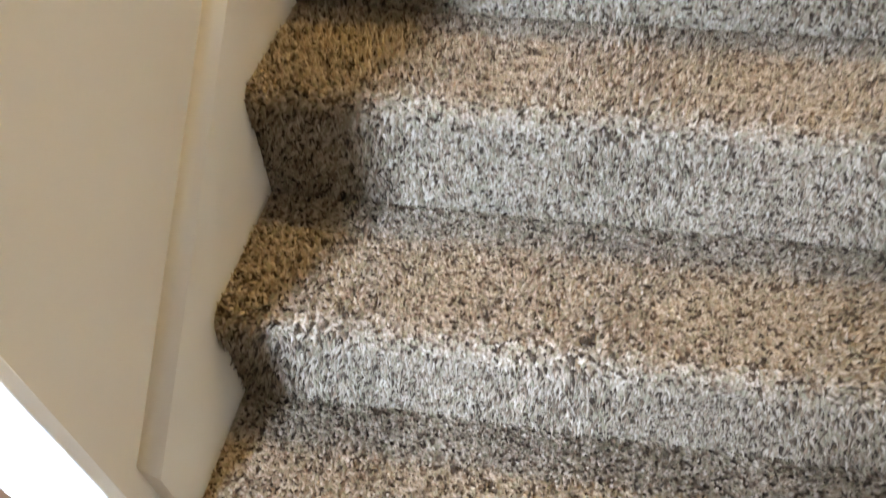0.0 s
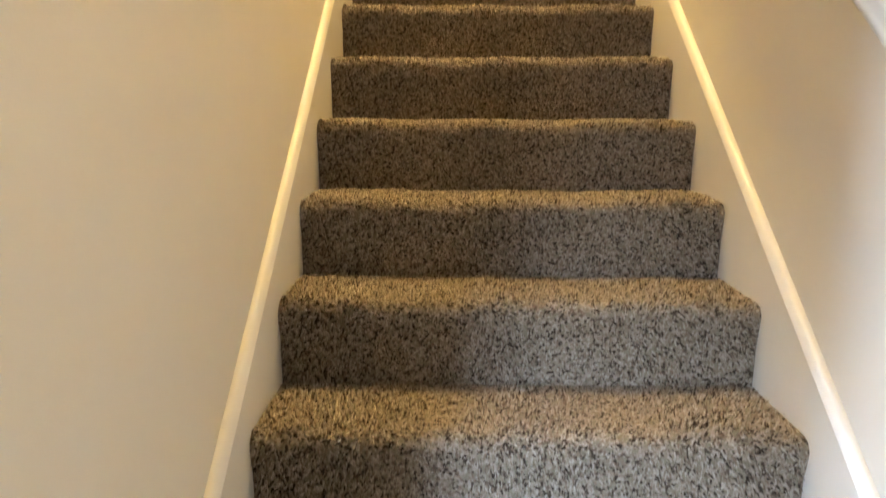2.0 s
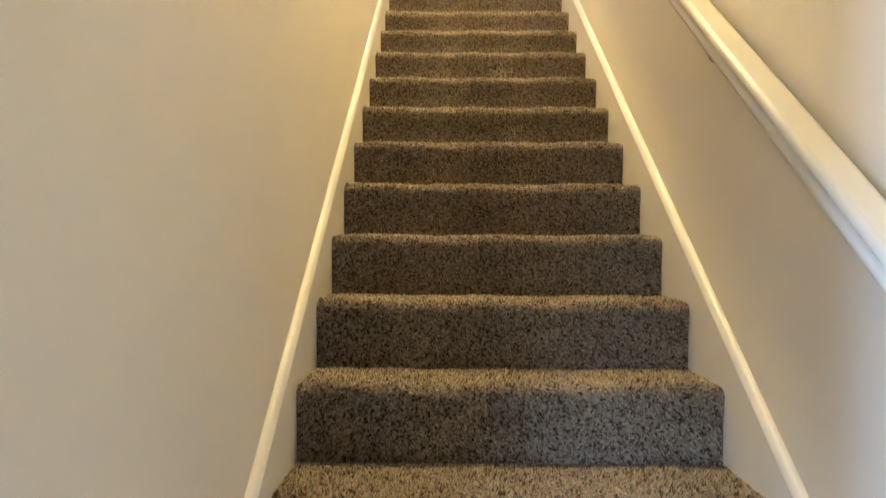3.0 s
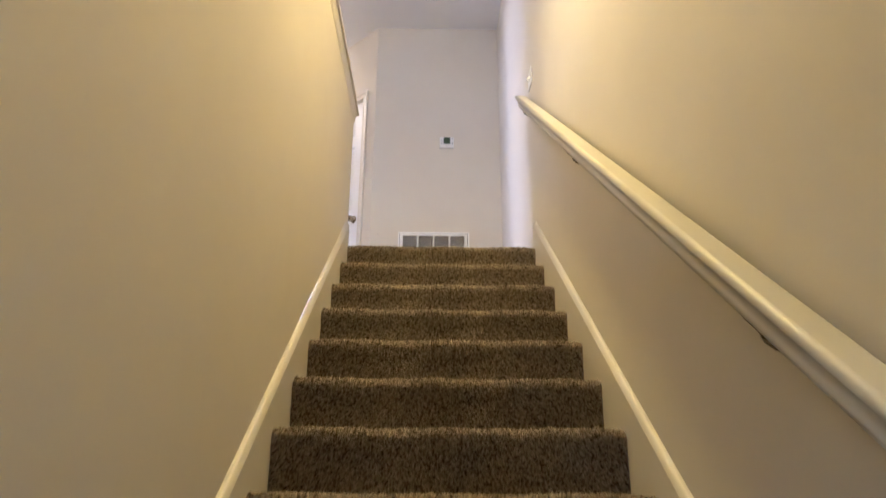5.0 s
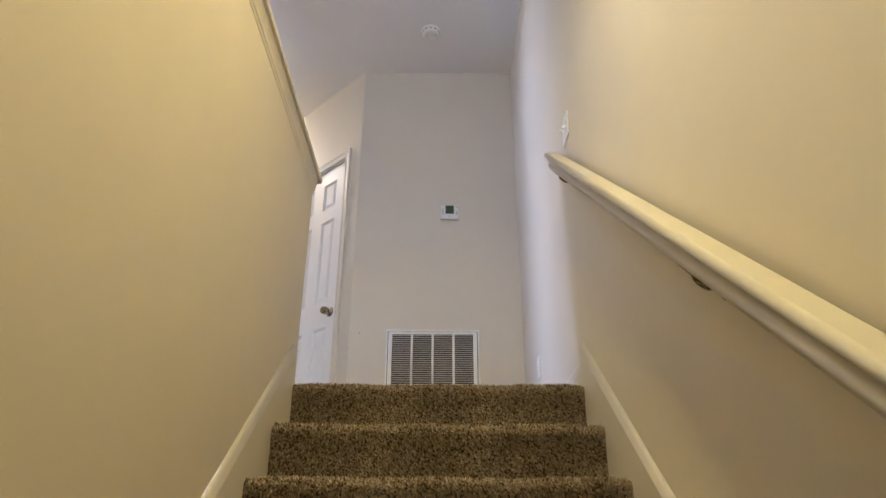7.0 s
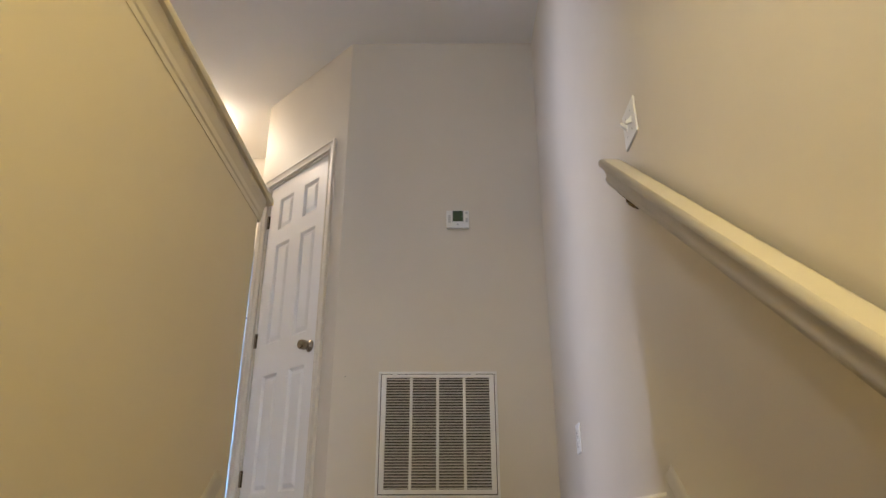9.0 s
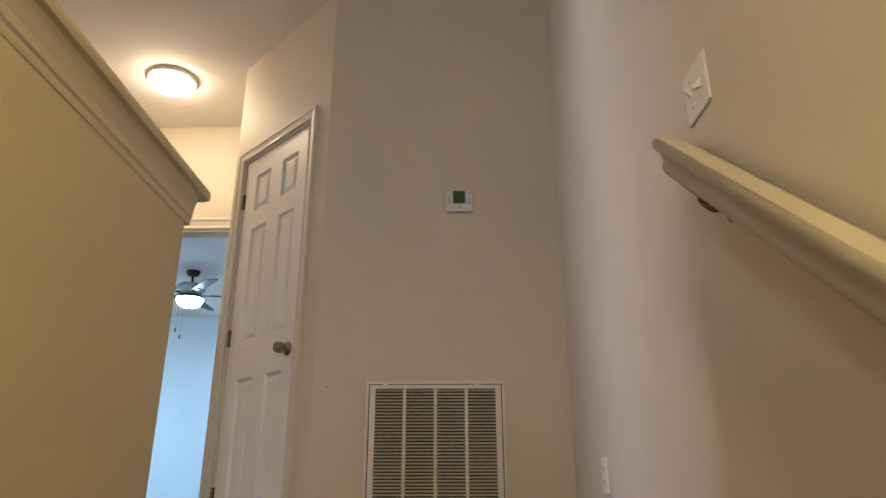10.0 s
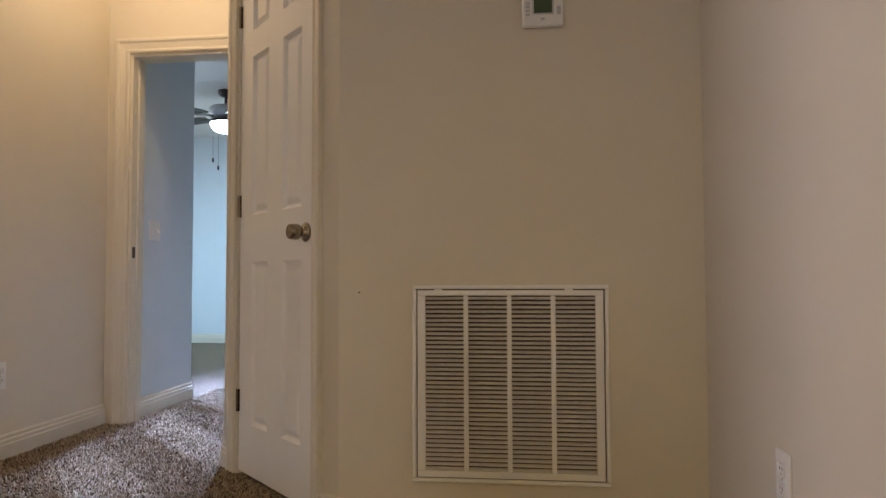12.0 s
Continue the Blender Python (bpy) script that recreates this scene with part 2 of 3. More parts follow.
# bedroom shell
BZ, BY1, BX0, BX1 = 2.49, 7.4, -4.4, 1.4
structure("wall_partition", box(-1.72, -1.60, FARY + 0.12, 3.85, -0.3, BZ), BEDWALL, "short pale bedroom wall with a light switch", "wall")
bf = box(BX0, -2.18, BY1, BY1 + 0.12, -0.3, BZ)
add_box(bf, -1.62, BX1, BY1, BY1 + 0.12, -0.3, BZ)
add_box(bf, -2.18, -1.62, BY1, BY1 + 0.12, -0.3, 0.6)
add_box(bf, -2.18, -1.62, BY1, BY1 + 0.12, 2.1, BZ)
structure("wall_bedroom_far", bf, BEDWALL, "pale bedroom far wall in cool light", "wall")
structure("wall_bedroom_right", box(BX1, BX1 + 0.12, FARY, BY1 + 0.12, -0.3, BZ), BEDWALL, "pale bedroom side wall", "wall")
bl = box(BX0 - 0.12, BX0, FARY, 4.8, -0.3, BZ)
add_box(bl, BX0 - 0.12, BX0, 6.4, BY1 + 0.12, -0.3, BZ)
add_box(bl, BX0 - 0.12, BX0, 4.8, 6.4, -0.3, 0.7)
add_box(bl, BX0 - 0.12, BX0, 4.8, 6.4, 2.2, BZ)
structure("window_bedroom_side", box(BX0 - 0.07, BX0 - 0.06, 4.8, 6.4, 0.7, 2.2), DAYGLOW, "bright daylight window", "window")
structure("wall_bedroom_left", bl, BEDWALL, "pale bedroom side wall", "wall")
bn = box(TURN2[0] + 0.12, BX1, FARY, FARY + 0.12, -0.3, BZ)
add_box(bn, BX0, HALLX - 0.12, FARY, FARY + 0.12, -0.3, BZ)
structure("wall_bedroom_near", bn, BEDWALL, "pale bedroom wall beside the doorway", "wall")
structure("ceiling_bedroom", box(BX0, BX1 + 0.12, FARY + 0.12, BY1 + 0.12, BZ, BZ + 0.1), CEIL, "white bedroom ceiling in cool daylight", "ceiling")
structure("window_bedroom", box(-2.18, -1.62, BY1 + 0.06, BY1 + 0.07, 0.6, 2.1), DAYGLOW, "bright daylight window", "window")
structure("window_entry", box(-1.5, -0.75, BACK - 0.08, BACK - 0.07, LOW + 1.1, LOW + 2.65), DAYGLOW, "bright daylight window in the entry", "window")

# carpet floors
fl = box(HALLX, -0.14, -4.0, FARY + 0.12, -0.25, 0)
add_box(fl, -0.14, XR, 0.245, FARY - 0.3, -0.25, 0)
structure("floor", fl, CARPET, "flecked taupe cut-pile carpet on the upstairs hall", "floor")
structure("floor_bedroom", box(BX0, BX1, FARY + 0.12, BY1, -0.25, -0.002), CARPET, "flecked taupe bedroom carpet in cool daylight", "floor")

# ---- staircase ----
stair = thing("staircase", pose(0, 0, 0), "carpeted straight staircase with flecked taupe pile", "stairs", kind="structure")
SX0, SX1 = 0.006, 1.047
outline = [(0.252, -RISE - 0.01), (0.252, -0.001), (0.16, -0.001), (0.05, 0.0)]
for k in range(9):
    a = radians(90 + 11.25 * k)
    outline.append((0.027 + 0.027 * math.cos(a), -0.027 + 0.027 * math.sin(a)))
outline += [(0.003, -0.05), (0.009, -0.08), (0.010, -RISE - 0.01)]


sb = prism([(SX0, y, z) for y, z in outline], (SX1 - SX0, 0, 0))
first = part("step", sb, CARPET, stair, "")
steps = [first]
for i in range(1, STEPS):
    ob = new("step", first.data)
    ob.parent = stair
    ob.location = (0, -RUN * i, -RISE * i)
    steps.append(ob)

# skirt boards and the foot of the stair
SLOPE = RISE / RUN


def skirt(xw, xf, lift, end):
    """A stair skirt board from the wall face xw to its front xf, with an eased top and a plumb upper end."""
    y0 = -3.79
    top = lambda y, d: 0.775 * y + lift + d
    low = [(end, -0.1), (end - 0.3, -0.5), (y0 + 0.3, LOW), (y0, LOW)]
    bm = bmesh.new()
    rows = []
    for u, d in ((1.0, -0.004), (0.5, 0.008), (0.0, 0.024)):
        x = xw + (xf - xw) * u
        rows.append((bm.verts.new((x, y0, top(y0, d))), bm.verts.new((x, end, top(end, d)))))
    front = [bm.verts.new((xf, y, z)) for y, z in low]
    back = [bm.verts.new((xw, y, z)) for y, z in low]
    for (a, b), (c, d) in zip(rows, rows[1:]):
        bm.faces.new((a, b, d, c)).smooth = True
    bm.faces.new([rows[0][0], rows[0][1], *front])
    bm.faces.new([rows[-1][0], rows[-1][1], *back])
    bm.faces.new([*[q[1] for q in rows], back[0], front[0]])
    bm.faces.new([*[q[0] for q in rows], back[3], front[3]])
    for i in range(3):
        bm.faces.new((front[i], front[i + 1], back[i + 1], back[i]))
    return part("skirt_board", bm, TRIM, stair, "cream painted stair skirt board")


skirt(XL, 0.010, 0.112, 0.03)
skirt(XR, 1.043, 0.120, 0.03)


def base_profile(h=0.108, d=0.016):
    return [(0, 0), (d, 0), (d, h - 0.045), (d - 0.003, h - 0.040), (d - 0.003, h - 0.026), (d - 0.008, h - 0.020), (d - 0.008, h - 0.008), (0.003, h), (0, h)]


def baseboard(p0, p1, label="cream painted moulded baseboard"):
    """Runs from p0 to p1; the room lies on the left of that way."""
    a, b = Vector((*p0, 0)), Vector((*p1, 0))
    w = (b - a).normalized()
    side = Vector((-w.y, w.x, 0))
    return structure("baseboard", prism([a + side * d + Vector((0, 0, z)) for d, z in base_profile()], b - a), TRIM, label, "baseboard")


baseboard((XR, 0.032), (XR, VENTY))
baseboard((XR, VENTY), (CORNER[0], VENTY))
baseboard((HALLX, FARY), (HALLX, SIDE1))
baseboard((HALLX, SIDE0), (HALLX, -4.0))
baseboard((-1.60, 3.85), (-1.60, FARY + 0.12), "pale painted bedroom baseboard")
baseboard((BX1, BY1), (BX0, BY1), "pale painted far bedroom baseboard")
ang = lambda u: (DOORM @ Vector((u, 0, 0))).to_2d()
baseboard(ang(DLEN), ang(D1 + 0.058))
baseboard(ang(D0 - 0.058), ang(0.0))

# cap of the half wall
cap = thing("half_wall_cap", pose(0, 0, 0), "cream painted moulded wooden cap on the half wall", "cap", kind="structure")
capx = -0.08
prof = [(0.082, 0.924), (0.092, 0.927), (0.094, 0.937), (0.092, 0.947), (0.085, 0.950)]
part("cap_board", prism([(capx - d, -4.0, z) for d, z in prof] + [(capx + d, -4.0, z) for d, z in reversed(prof)], (0, 4.18, 0)), TRIM, cap)
cove = [(0.06, 0.852), (0.0715, 0.852), (0.0725, 0.866), (0.075, 0.871), (0.076, 0.886), (0.080, 0.902), (0.082, 0.910), (0.083, 0.924), (0.06, 0.924)]
for s in (1, -1):
    part("cap_moulding", prism([(capx + s * d, -4.0, z) for d, z in cove], (0, 4.14, 0)), TRIM, cap)
part("end_moulding", prism([(capx - 0.07, 0.055 + d, z) for d, z in cove], (0.14, 0, 0)), TRIM, cap)

# ---- handrail ----
rail = thing("handrail", pose(0, 0, 0), "cream painted moulded wooden handrail on metal brackets", "handrail")
ry0, ry1 = -3.75, 0.04
railz = lambda y: 0.964 + 0.80 * y
half = [(0.022, 0.006), (0.028, 0.0045), (0.033, 0.0), (0.0355, -0.007), (0.0355, -0.014), (0.033, -0.019), (0.027, -0.024), (0.021, -0.031), (0.0175, -0.041), (0.0165, -0.050), (0.018, -0.055), (0.0205, -0.058), (0.0205, -0.064), (0.0185, -0.068), (0.016, -0.070), (0.016, -0.075)]
rp = [(1.0025 - d, z) for d, z in half] + [(1.0025 + d, z) for d, z in reversed(half)]
rod = part("rail", prism([(x, ry0, railz(ry0) + z) for x, z in rp], (0, ry1 - ry0, railz(ry1) - railz(ry0))), RAILPAINT, rail)
for face in rod.data.polygons:
    face.use_smooth = len(face.vertices) == 4 and abs(face.normal.x) > 0.02


def rail_bracket(y):
    z = railz(y) - 0.074
    b = part("bracket", lathe([(0, 0), (0.024, 0), (0.026, 0.004), (0.018, 0.010), (0.009, 0.013), (0, 0.013)], pose(XR, y, z - 0.036, 0, -90, 0), 20), NICKEL, rail, "satin nickel wall bracket", True)
    bm = bmesh.new()
    pts = [Vector((XR - 0.010, y, z - 0.036)), Vector((XR - 0.038, y, z - 0.038)), Vector((XR - 0.056, y, z - 0.024)), Vector((XR - 0.060, y, z + 0.006))]
    for a, c in zip(pts, pts[1:]):
        add_lathe(bm, [(0, 0), (0.006, 0), (0.006, (c - a).length), (0, (c - a).length)], Matrix.Translation(a) @ (c - a).to_track_quat("Z", "Y").to_matrix().to_4x4(), 10)
    add_prism(bm, [(XR - 0.074, y - 0.032, z - 0.0256 - 0.004), (XR - 0.046, y - 0.032, z - 0.0256 - 0.004), (XR - 0.046, y - 0.032, z - 0.0256 + 0.002), (XR - 0.074, y - 0.032, z - 0.0256 + 0.002)], (0, 0.064, 0.0512))
    part("arm", bm, NICKEL, b, "", True)


for y in (-0.075, -1.20, -2.40, -3.5):
    rail_bracket(y)


# ---- doors and casings ----
CASING = [(0, 0), (0, 0.010), (0.006, 0.014), (0.012, 0.013), (0.016, 0.010), (0.040, 0.014), (0.046, 0.019), (0.056, 0.019), (0.058, 0.016), (0.058, 0)]


def casing(parent, x0, x1, h, front=-1, mat=TRIM, wide=1.0):
    """Three mitred sides of moulded casing round an opening in a wall whose face is y = 0."""
    CAS = [(u * wide, v) for u, v in CASING]

    def strip(a, b, out, name):
        bm = bmesh.new()
        ra = [bm.verts.new(a(u, v)) for u, v in CAS]
        rb = [bm.verts.new(b(u, v)) for u, v in CAS]
        n = len(CAS)
        for i in range(n):
            bm.faces.new((ra[i], ra[(i + 1) % n], rb[(i + 1) % n], rb[i]))
        bm.faces.new(ra)
        bm.faces.new(list(reversed(rb)))
        part(name, bm, mat, parent)
    f = front
    strip(lambda u, v: (x0 - u, f * v, 0), lambda u, v: (x0 - u, f * v, h + u), 0, "casing_side")
    strip(lambda u, v: (x1 + u, f * v, 0), lambda u, v: (x1 + u, f * v, h + u), 0, "casing_side")
    strip(lambda u, v: (x0 - u, f * v, h + u), lambda u, v: (x1 + u, f * v, h + u), 0, "casing_head")


def panelled_face(w, h, cols, rows, t=0.035):
    """A moulded door leaf with sunk and raised panels on its front (y = 0) and a flat back."""
    bm = bmesh.new()
    xs = sorted({0, w, *[c for pair in cols for c in pair]})
    zs = sorted({0, h, *[r for pair in rows for r in pair]})
    for xa, xb in zip(xs, xs[1:]):
        for za, zb in zip(zs, zs[1:]):
            if (xa, xb) in cols and (za, zb) in rows:
                rings = []
                for inset, depth in ((0, 0), (0.003, 0.003), (0.012, 0.014), (0.018, 0.015), (0.036, 0.005), (0.040, 0.004)):
                    rings.append([bm.verts.new(p) for p in ((xa + inset, depth, za + inset), (xb - inset, depth, za + inset), (xb - inset, depth, zb - inset), (xa + inset, depth, zb - inset))])
                for a, b in zip(rings, rings[1:]):
                    for i in range(4):
                        bm.faces.new((a[i], a[(i + 1) % 4], b[(i + 1) % 4], b[i]))
                bm.faces.new(rings[-1])
            else:
                bm.faces.new([bm.verts.new(p) for p in ((xa, 0, za), (xb, 0, za), (xb, 0, zb), (xa, 0, zb))])
    for a, b, c, d in (((0, 0, 0), (0, t, 0), (0, t, h), (0, 0, h)), ((w, 0, 0), (w, t, 0), (w, t, h), (w, 0, h)), ((0, 0, h), (w, 0, h), (w, t, h), (0, t, h)), ((0, 0, 0), (w, 0, 0), (w, t, 0), (0, t, 0)), ((0, t, 0), (w, t, 0), (w, t, h), (0, t, h))):
        bm.faces.new([bm.verts.new(p) for p in (a, b, c, d)])
    bmesh.ops.remove_doubles(bm, verts=bm.verts, dist=0.0002)
    return bm


door = thing("door_1", DOORM, "closed narrow white six-panel closet door with nickel knob", "door", kind="structure")
casing(door, D0, D1, DH)
jb = box(D0, D0 + 0.012, 0.001, 0.115, 0, DH)
add_box(jb, D1 - 0.012, D1, 0.001, 0.115, 0, DH)
add_box(jb, D0 + 0.012, D1 - 0.012, 0.001, 0.115, DH - 0.012, DH)
add_box(jb, D0 + 0.012, D1 - 0.012, 0.05, 0.06, 0, DH - 0.012)
part("jamb", jb, TRIM, door)
LW, LH = D1 - D0 - 0.03, DH - 0.03
leaf = part("leaf", panelled_face(LW, LH, [(0.112, 0.264), (0.384, 0.534)], [(0.195, 0.828), (1.012, 1.645), (1.748, 1.962)]), WHITE, door)
leaf.location = (D0 + 0.015, 0.008, 0.015)
kz = 0.92
kp = [(0, 0), (0.033, 0), (0.034, 0.004), (0.030, 0.009), (0.020, 0.013), (0.017, 0.020), (0.018, 0.026), (0.025, 0.030), (0.027, 0.036), (0.027, 0.050), (0.025, 0.062), (0.022, 0.066), (0.012, 0.066), (0.010, 0.064), (0, 0.064)]
part("knob", lathe(kp, pose(LW - 0.055, 0, kz, 90, 0, 0), 32), NICKEL, leaf, "satin nickel round door knob", True)
part("latch_plate", box(LW - 0.002, LW + 0.001, 0.006, 0.03, kz - 0.028, kz + 0.028), NICKEL, leaf, "small nickel latch plate")
for hz in (0.29, 1.07, 1.85):
    bm = bmesh.new()
    for k in range(5):
        add_lathe(bm, [(0, 0), (0.0055, 0), (0.0055, 0.0168), (0, 0.0168)], Matrix.Translation((-0.002, -0.007, hz - 0.059 + 0.0178 * k)), 12)
    add_box(bm, -0.002, 0.010, -0.002, 0.0, hz - 0.059, hz + 0.03)
    add_box(bm, -0.014, -0.002, -0.0085, -0.006, hz - 0.059, hz + 0.03)
    part("hinge", bm, NICKEL, leaf, "nickel butt hinge")

# bedroom doorway
dw = thing("door_2", pose(0, FARY, 0), "open cased bedroom doorway with cream moulded trim", "doorway", kind="structure")
casing(dw, OPENX0, OPENX1, OPENZ, wide=1.38)
jb = box(OPENX0, OPENX0 + 0.016, 0.001, 0.119, 0, OPENZ)
add_box(jb, OPENX1 - 0.016, OPENX1, 0.001, 0.119, 0, OPENZ)
add_box(jb, OPENX0 + 0.016, OPENX1 - 0.016, 0.001, 0.119, OPENZ - 0.016, OPENZ)
jamb = part("jamb", jb, TRIM, dw)
part("door_stop", box(OPENX0 + 0.016, OPENX0 + 0.026, 0.05, 0.085, 0, OPENZ - 0.016), TRIM, dw)
part("strike_plate", box(OPENX0 + 0.015, OPENX0 + 0.0175, 0.012, 0.040, 0.89, 0.95), BRONZE, dw, "dark strike plate")

# jamb at the stair foot
ft = thing("door_3", pose(0, -3.822, LOW), "white jamb of the opening at the stair foot", "doorway", kind="structure")
part("jamb", box(-0.143, XL + 0.003, -0.016, 0, 0, 2.08, bevel=0.002), WHITE, ft)

# ---- return air grille ----
gx0, gx1, gz0, gz1 = 0.197, 0.784, 0.166, 0.757
grille = thing("return_air_grille", pose(0, VENTY, 0), "white stamped metal return air grille with horizontal louvres", "vent")
fr = bmesh.new()
for a in ((gx0, gx1, gz0, gz0 + 0.012), (gx0, gx1, gz1 - 0.012, gz1), (gx0, gx0 + 0.012, gz0 + 0.012, gz1 - 0.012), (gx1 - 0.012, gx1, gz0 + 0.012, gz1 - 0.012)):
    add_box(fr, a[0], a[1], -0.010, 0, a[2], a[3], bevel=0.003)
part("outer_frame", fr, WHITE, grille)
ix0, ix1, iz0, iz1 = gx0 + 0.016, gx1 - 0.016, gz0 + 0.016, gz1 - 0.016
fx0, fx1, fz0, fz1 = ix0 + 0.024, ix1 - 0.024, iz0 + 0.020, iz1 - 0.016
fr = bmesh.new()
for a in ((ix0, ix1, iz0, fz0), (ix0, ix1, fz1, iz1), (ix0, fx0, fz0, fz1), (fx1, ix1, fz0, fz1)):
    add_box(fr, a[0], a[1], -0.014, -0.003, a[2], a[3], bevel=0.002)
part("door_frame", fr, WHITE, grille)
# no duct is modelled: its shade is painted on a sheet behind the slats
part("backing", box(gx0 + 0.004, gx1 - 0.004, -0.0025, -0.001, gz0 + 0.004, gz1 - 0.004), SHADOWGAP, grille, "dark sheet painted as the shade inside the duct")
cw = (fx1 - fx0 + 0.014) / 4
for k in range(1, 4):
    x = fx0 - 0.007 + cw * k
    part("mullion", box(x - 0.007, x + 0.007, -0.0145, -0.004, fz0, fz1, bevel=0.0015), WHITE, grille)
N = 39
pitch = (fz1 - fz0) / N
slat = None
for c in range(4):
    xa = fx0 + cw * c
    for k in range(N):
        if slat is None:
            w, h = cw - 0.014, pitch
            pr = [(-0.0128, h * 0.38), (-0.0132, h * 0.27), (-0.0126, h * 0.16), (-0.0112, h * 0.13), (-0.0036, h * 0.56), (-0.0040, h * 0.72), (-0.0100, h * 0.52)]
            slat = part("slat", prism([(0, y, z) for y, z in pr], (w, 0, 0)), DUSTY, grille)
            ob = slat
        else:
            ob = new("slat", slat.data)
            ob.parent = grille
        ob.location = (xa, 0, fz0 + pitch * k)
for x in (gx0 + 0.08, gx0 + 0.47):
    part("catch", box(x - 0.012, x + 0.012, -0.016, -0.012, iz1 - 0.004, iz1 + 0.004, bevel=0.001), WHITE, grille, "small white catch")

# ---- thermostat ----
th = thing("thermostat", pose(0.598, VENTY, 1.589), "white wall thermostat with green-black display", "thermostat")
part("housing", box(-0.062, 0.062, -0.026, -0.003, -0.052, 0.052, bevel=0.005, segs=3), PLASTIC, th)
part("wall_plate", box(-0.055, 0.055, -0.003, 0, -0.045, 0.045), PLASTIC, th)
bez = box(-0.031, 0.033, -0.0275, -0.025, -0.018, 0.050, bevel=0.001)
part("bezel", bez, BUTTON, th)
part("display", box(-0.026, 0.028, -0.0285, -0.027, -0.014, 0.047), LCD, th, "dark green lcd display")
for z in (0.018, 0.006, -0.006, -0.018):
    part("button", box(-0.052, -0.038, -0.0282, -0.0255, z - 0.004, z + 0.004, bevel=0.0012), BUTTON, th)
for z, r in ((0.036, 0.006), (0.0, 0.006), (-0.014, 0.006)):
    part("button", box(0.042, 0.054, -0.0282, -0.0255, z - r, z + r, bevel=0.0015), BUTTON, th)
part("emblem", box(-0.006, 0.006, -0.0266, -0.0258, -0.036, -0.028), BUTTON, th, "small grey emblem")


# ---- switches and outlets ----
def plate(name, m, label, w, h, kind):
    ob = thing(name, m, label, "outlet" if kind == "outlet" else "switch")
    part("cover_plate", box(-w / 2, w / 2, -0.0065, 0, -h / 2, h / 2, bevel=0.003, segs=3), PLASTIC, ob)
    for z in (h * 0.26, -h * 0.26) if kind != "outlet" else (0,):
        for x in ((-0.023, 0.023) if kind == "double" else (0,)):
            part("screw", lathe([(0, 0), (0.003, 0), (0.0028, 0.0012), (0, 0.0014)], pose(x, -0.0065, z, 90, 0, 0), 10), BUTTON, ob)
    if kind == "outlet":
        for z in (0.0195, -0.0195):
            o = part("socket", box(-0.017, 0.017, -0.0085, -0.006, z - 0.014, z + 0.014, bevel=0.004), PLASTIC, ob)
            for x in (-0.006, 0.006):
                part("slot", box(x - 0.001, x + 0.001, -0.0089, -0.0084, z - 0.002, z + 0.006), SHADOWGAP, o)
            part("slot", lathe([(0, 0), (0.0024, 0), (0, 0.0004)], pose(0, -0.0086, z - 0.008, 90, 0, 0), 10), SHADOWGAP, o)
    else:
        for i, x in enumerate((-0.023, 0.023) if kind == "double" else (0,)):
            part("collar", box(x - 0.006, x + 0.006, -0.0075, -0.006, -0.013, 0.013, bevel=0.001), PLASTIC, ob)
            up = -1 if i else 1
            pts = [(-0.006, 0.009), (-0.006, -0.009), (-0.022, up * 0.012 - 0.005), (-0.025, up * 0.012), (-0.022, up * 0.012 + 0.005)]
            part("toggle", prism([(x - 0.005, y, z) for y, z in pts], (0.010, 0, 0)), PLASTIC, ob, "white toggle lever")
    return ob


plate("light_switch", pose(XR, -0.002, 1.092, 0, 0, -90), "white double toggle switch plate above the handrail", 0.116, 0.116, "double")
plate("wall_outlet", pose(XR, 1.13, 0.362, 0, 0, -90), "white wall outlet low beside the landing", 0.071, 0.116, "outlet")
plate("wall_outlet", pose(HALLX, 2.33, 0.362, 0, 0, 90), "white wall outlet low on the hall wall", 0.071, 0.116, "outlet")
plate("light_switch", pose(-1.60, 3.38, 1.06, 0, 0, 90), "white toggle switch plate inside the bedroom doorway", 0.112, 0.116, "double")


# ---- ceiling things ----
def flush_lamp(x, y, glow, label):
    ob = thing("ceiling_light", pose(x, y, TOP), label, "ceiling light")
    part("pan", lathe([(0, 0), (0.150, 0), (0.153, -0.006), (0.152, -0.020), (0.146, -0.026), (0.138, -0.026), (0, -0.02)], n=48), WHITE, ob, "white metal rim", True)
    part("diffuser", lathe([(0.138, -0.024), (0.138, -0.034), (0.128, -0.052), (0.10, -0.066), (0.06, -0.074), (0, -0.077)], n=48), glow, ob, "glowing white diffuser", True)
    return ob


flush_lamp(-1.21, 2.46, HALLGLOW, "lit round flush-mount lamp with white diffuser on hall ceiling")
dl = thing("pendant_light", pose(0.55, -1.8, TOP), "lit warm pendant lamp with white metal drum over the stairwell", "pendant light")
part("ceiling_rose", lathe([(0, 0), (0.055, 0), (0.055, -0.008), (0.030, -0.022), (0, -0.022)], n=28), WHITE, dl, "", True)
part("rod", lathe([(0, -0.02), (0.006, -0.02), (0.006, -0.80), (0, -0.80)], n=10), WHITE, dl, "thin white rod", True)
part("drum", lathe([(0, -0.79), (0.095, -0.80), (0.095, -0.846), (0.090, -0.846), (0.090, -0.822), (0, -0.822)], n=40), WHITE, dl, "white metal drum", True)
part("lamp_disc", lathe([(0, -0.824), (0.076, -0.824), (0.074, -0.830), (0, -0.832)], n=32), STAIRGLOW, dl, "glowing warm lamp")
sd = thing("smoke_detector", pose(0.463, 1.255, TOP), "round white smoke detector on the landing ceiling", "smoke detector")
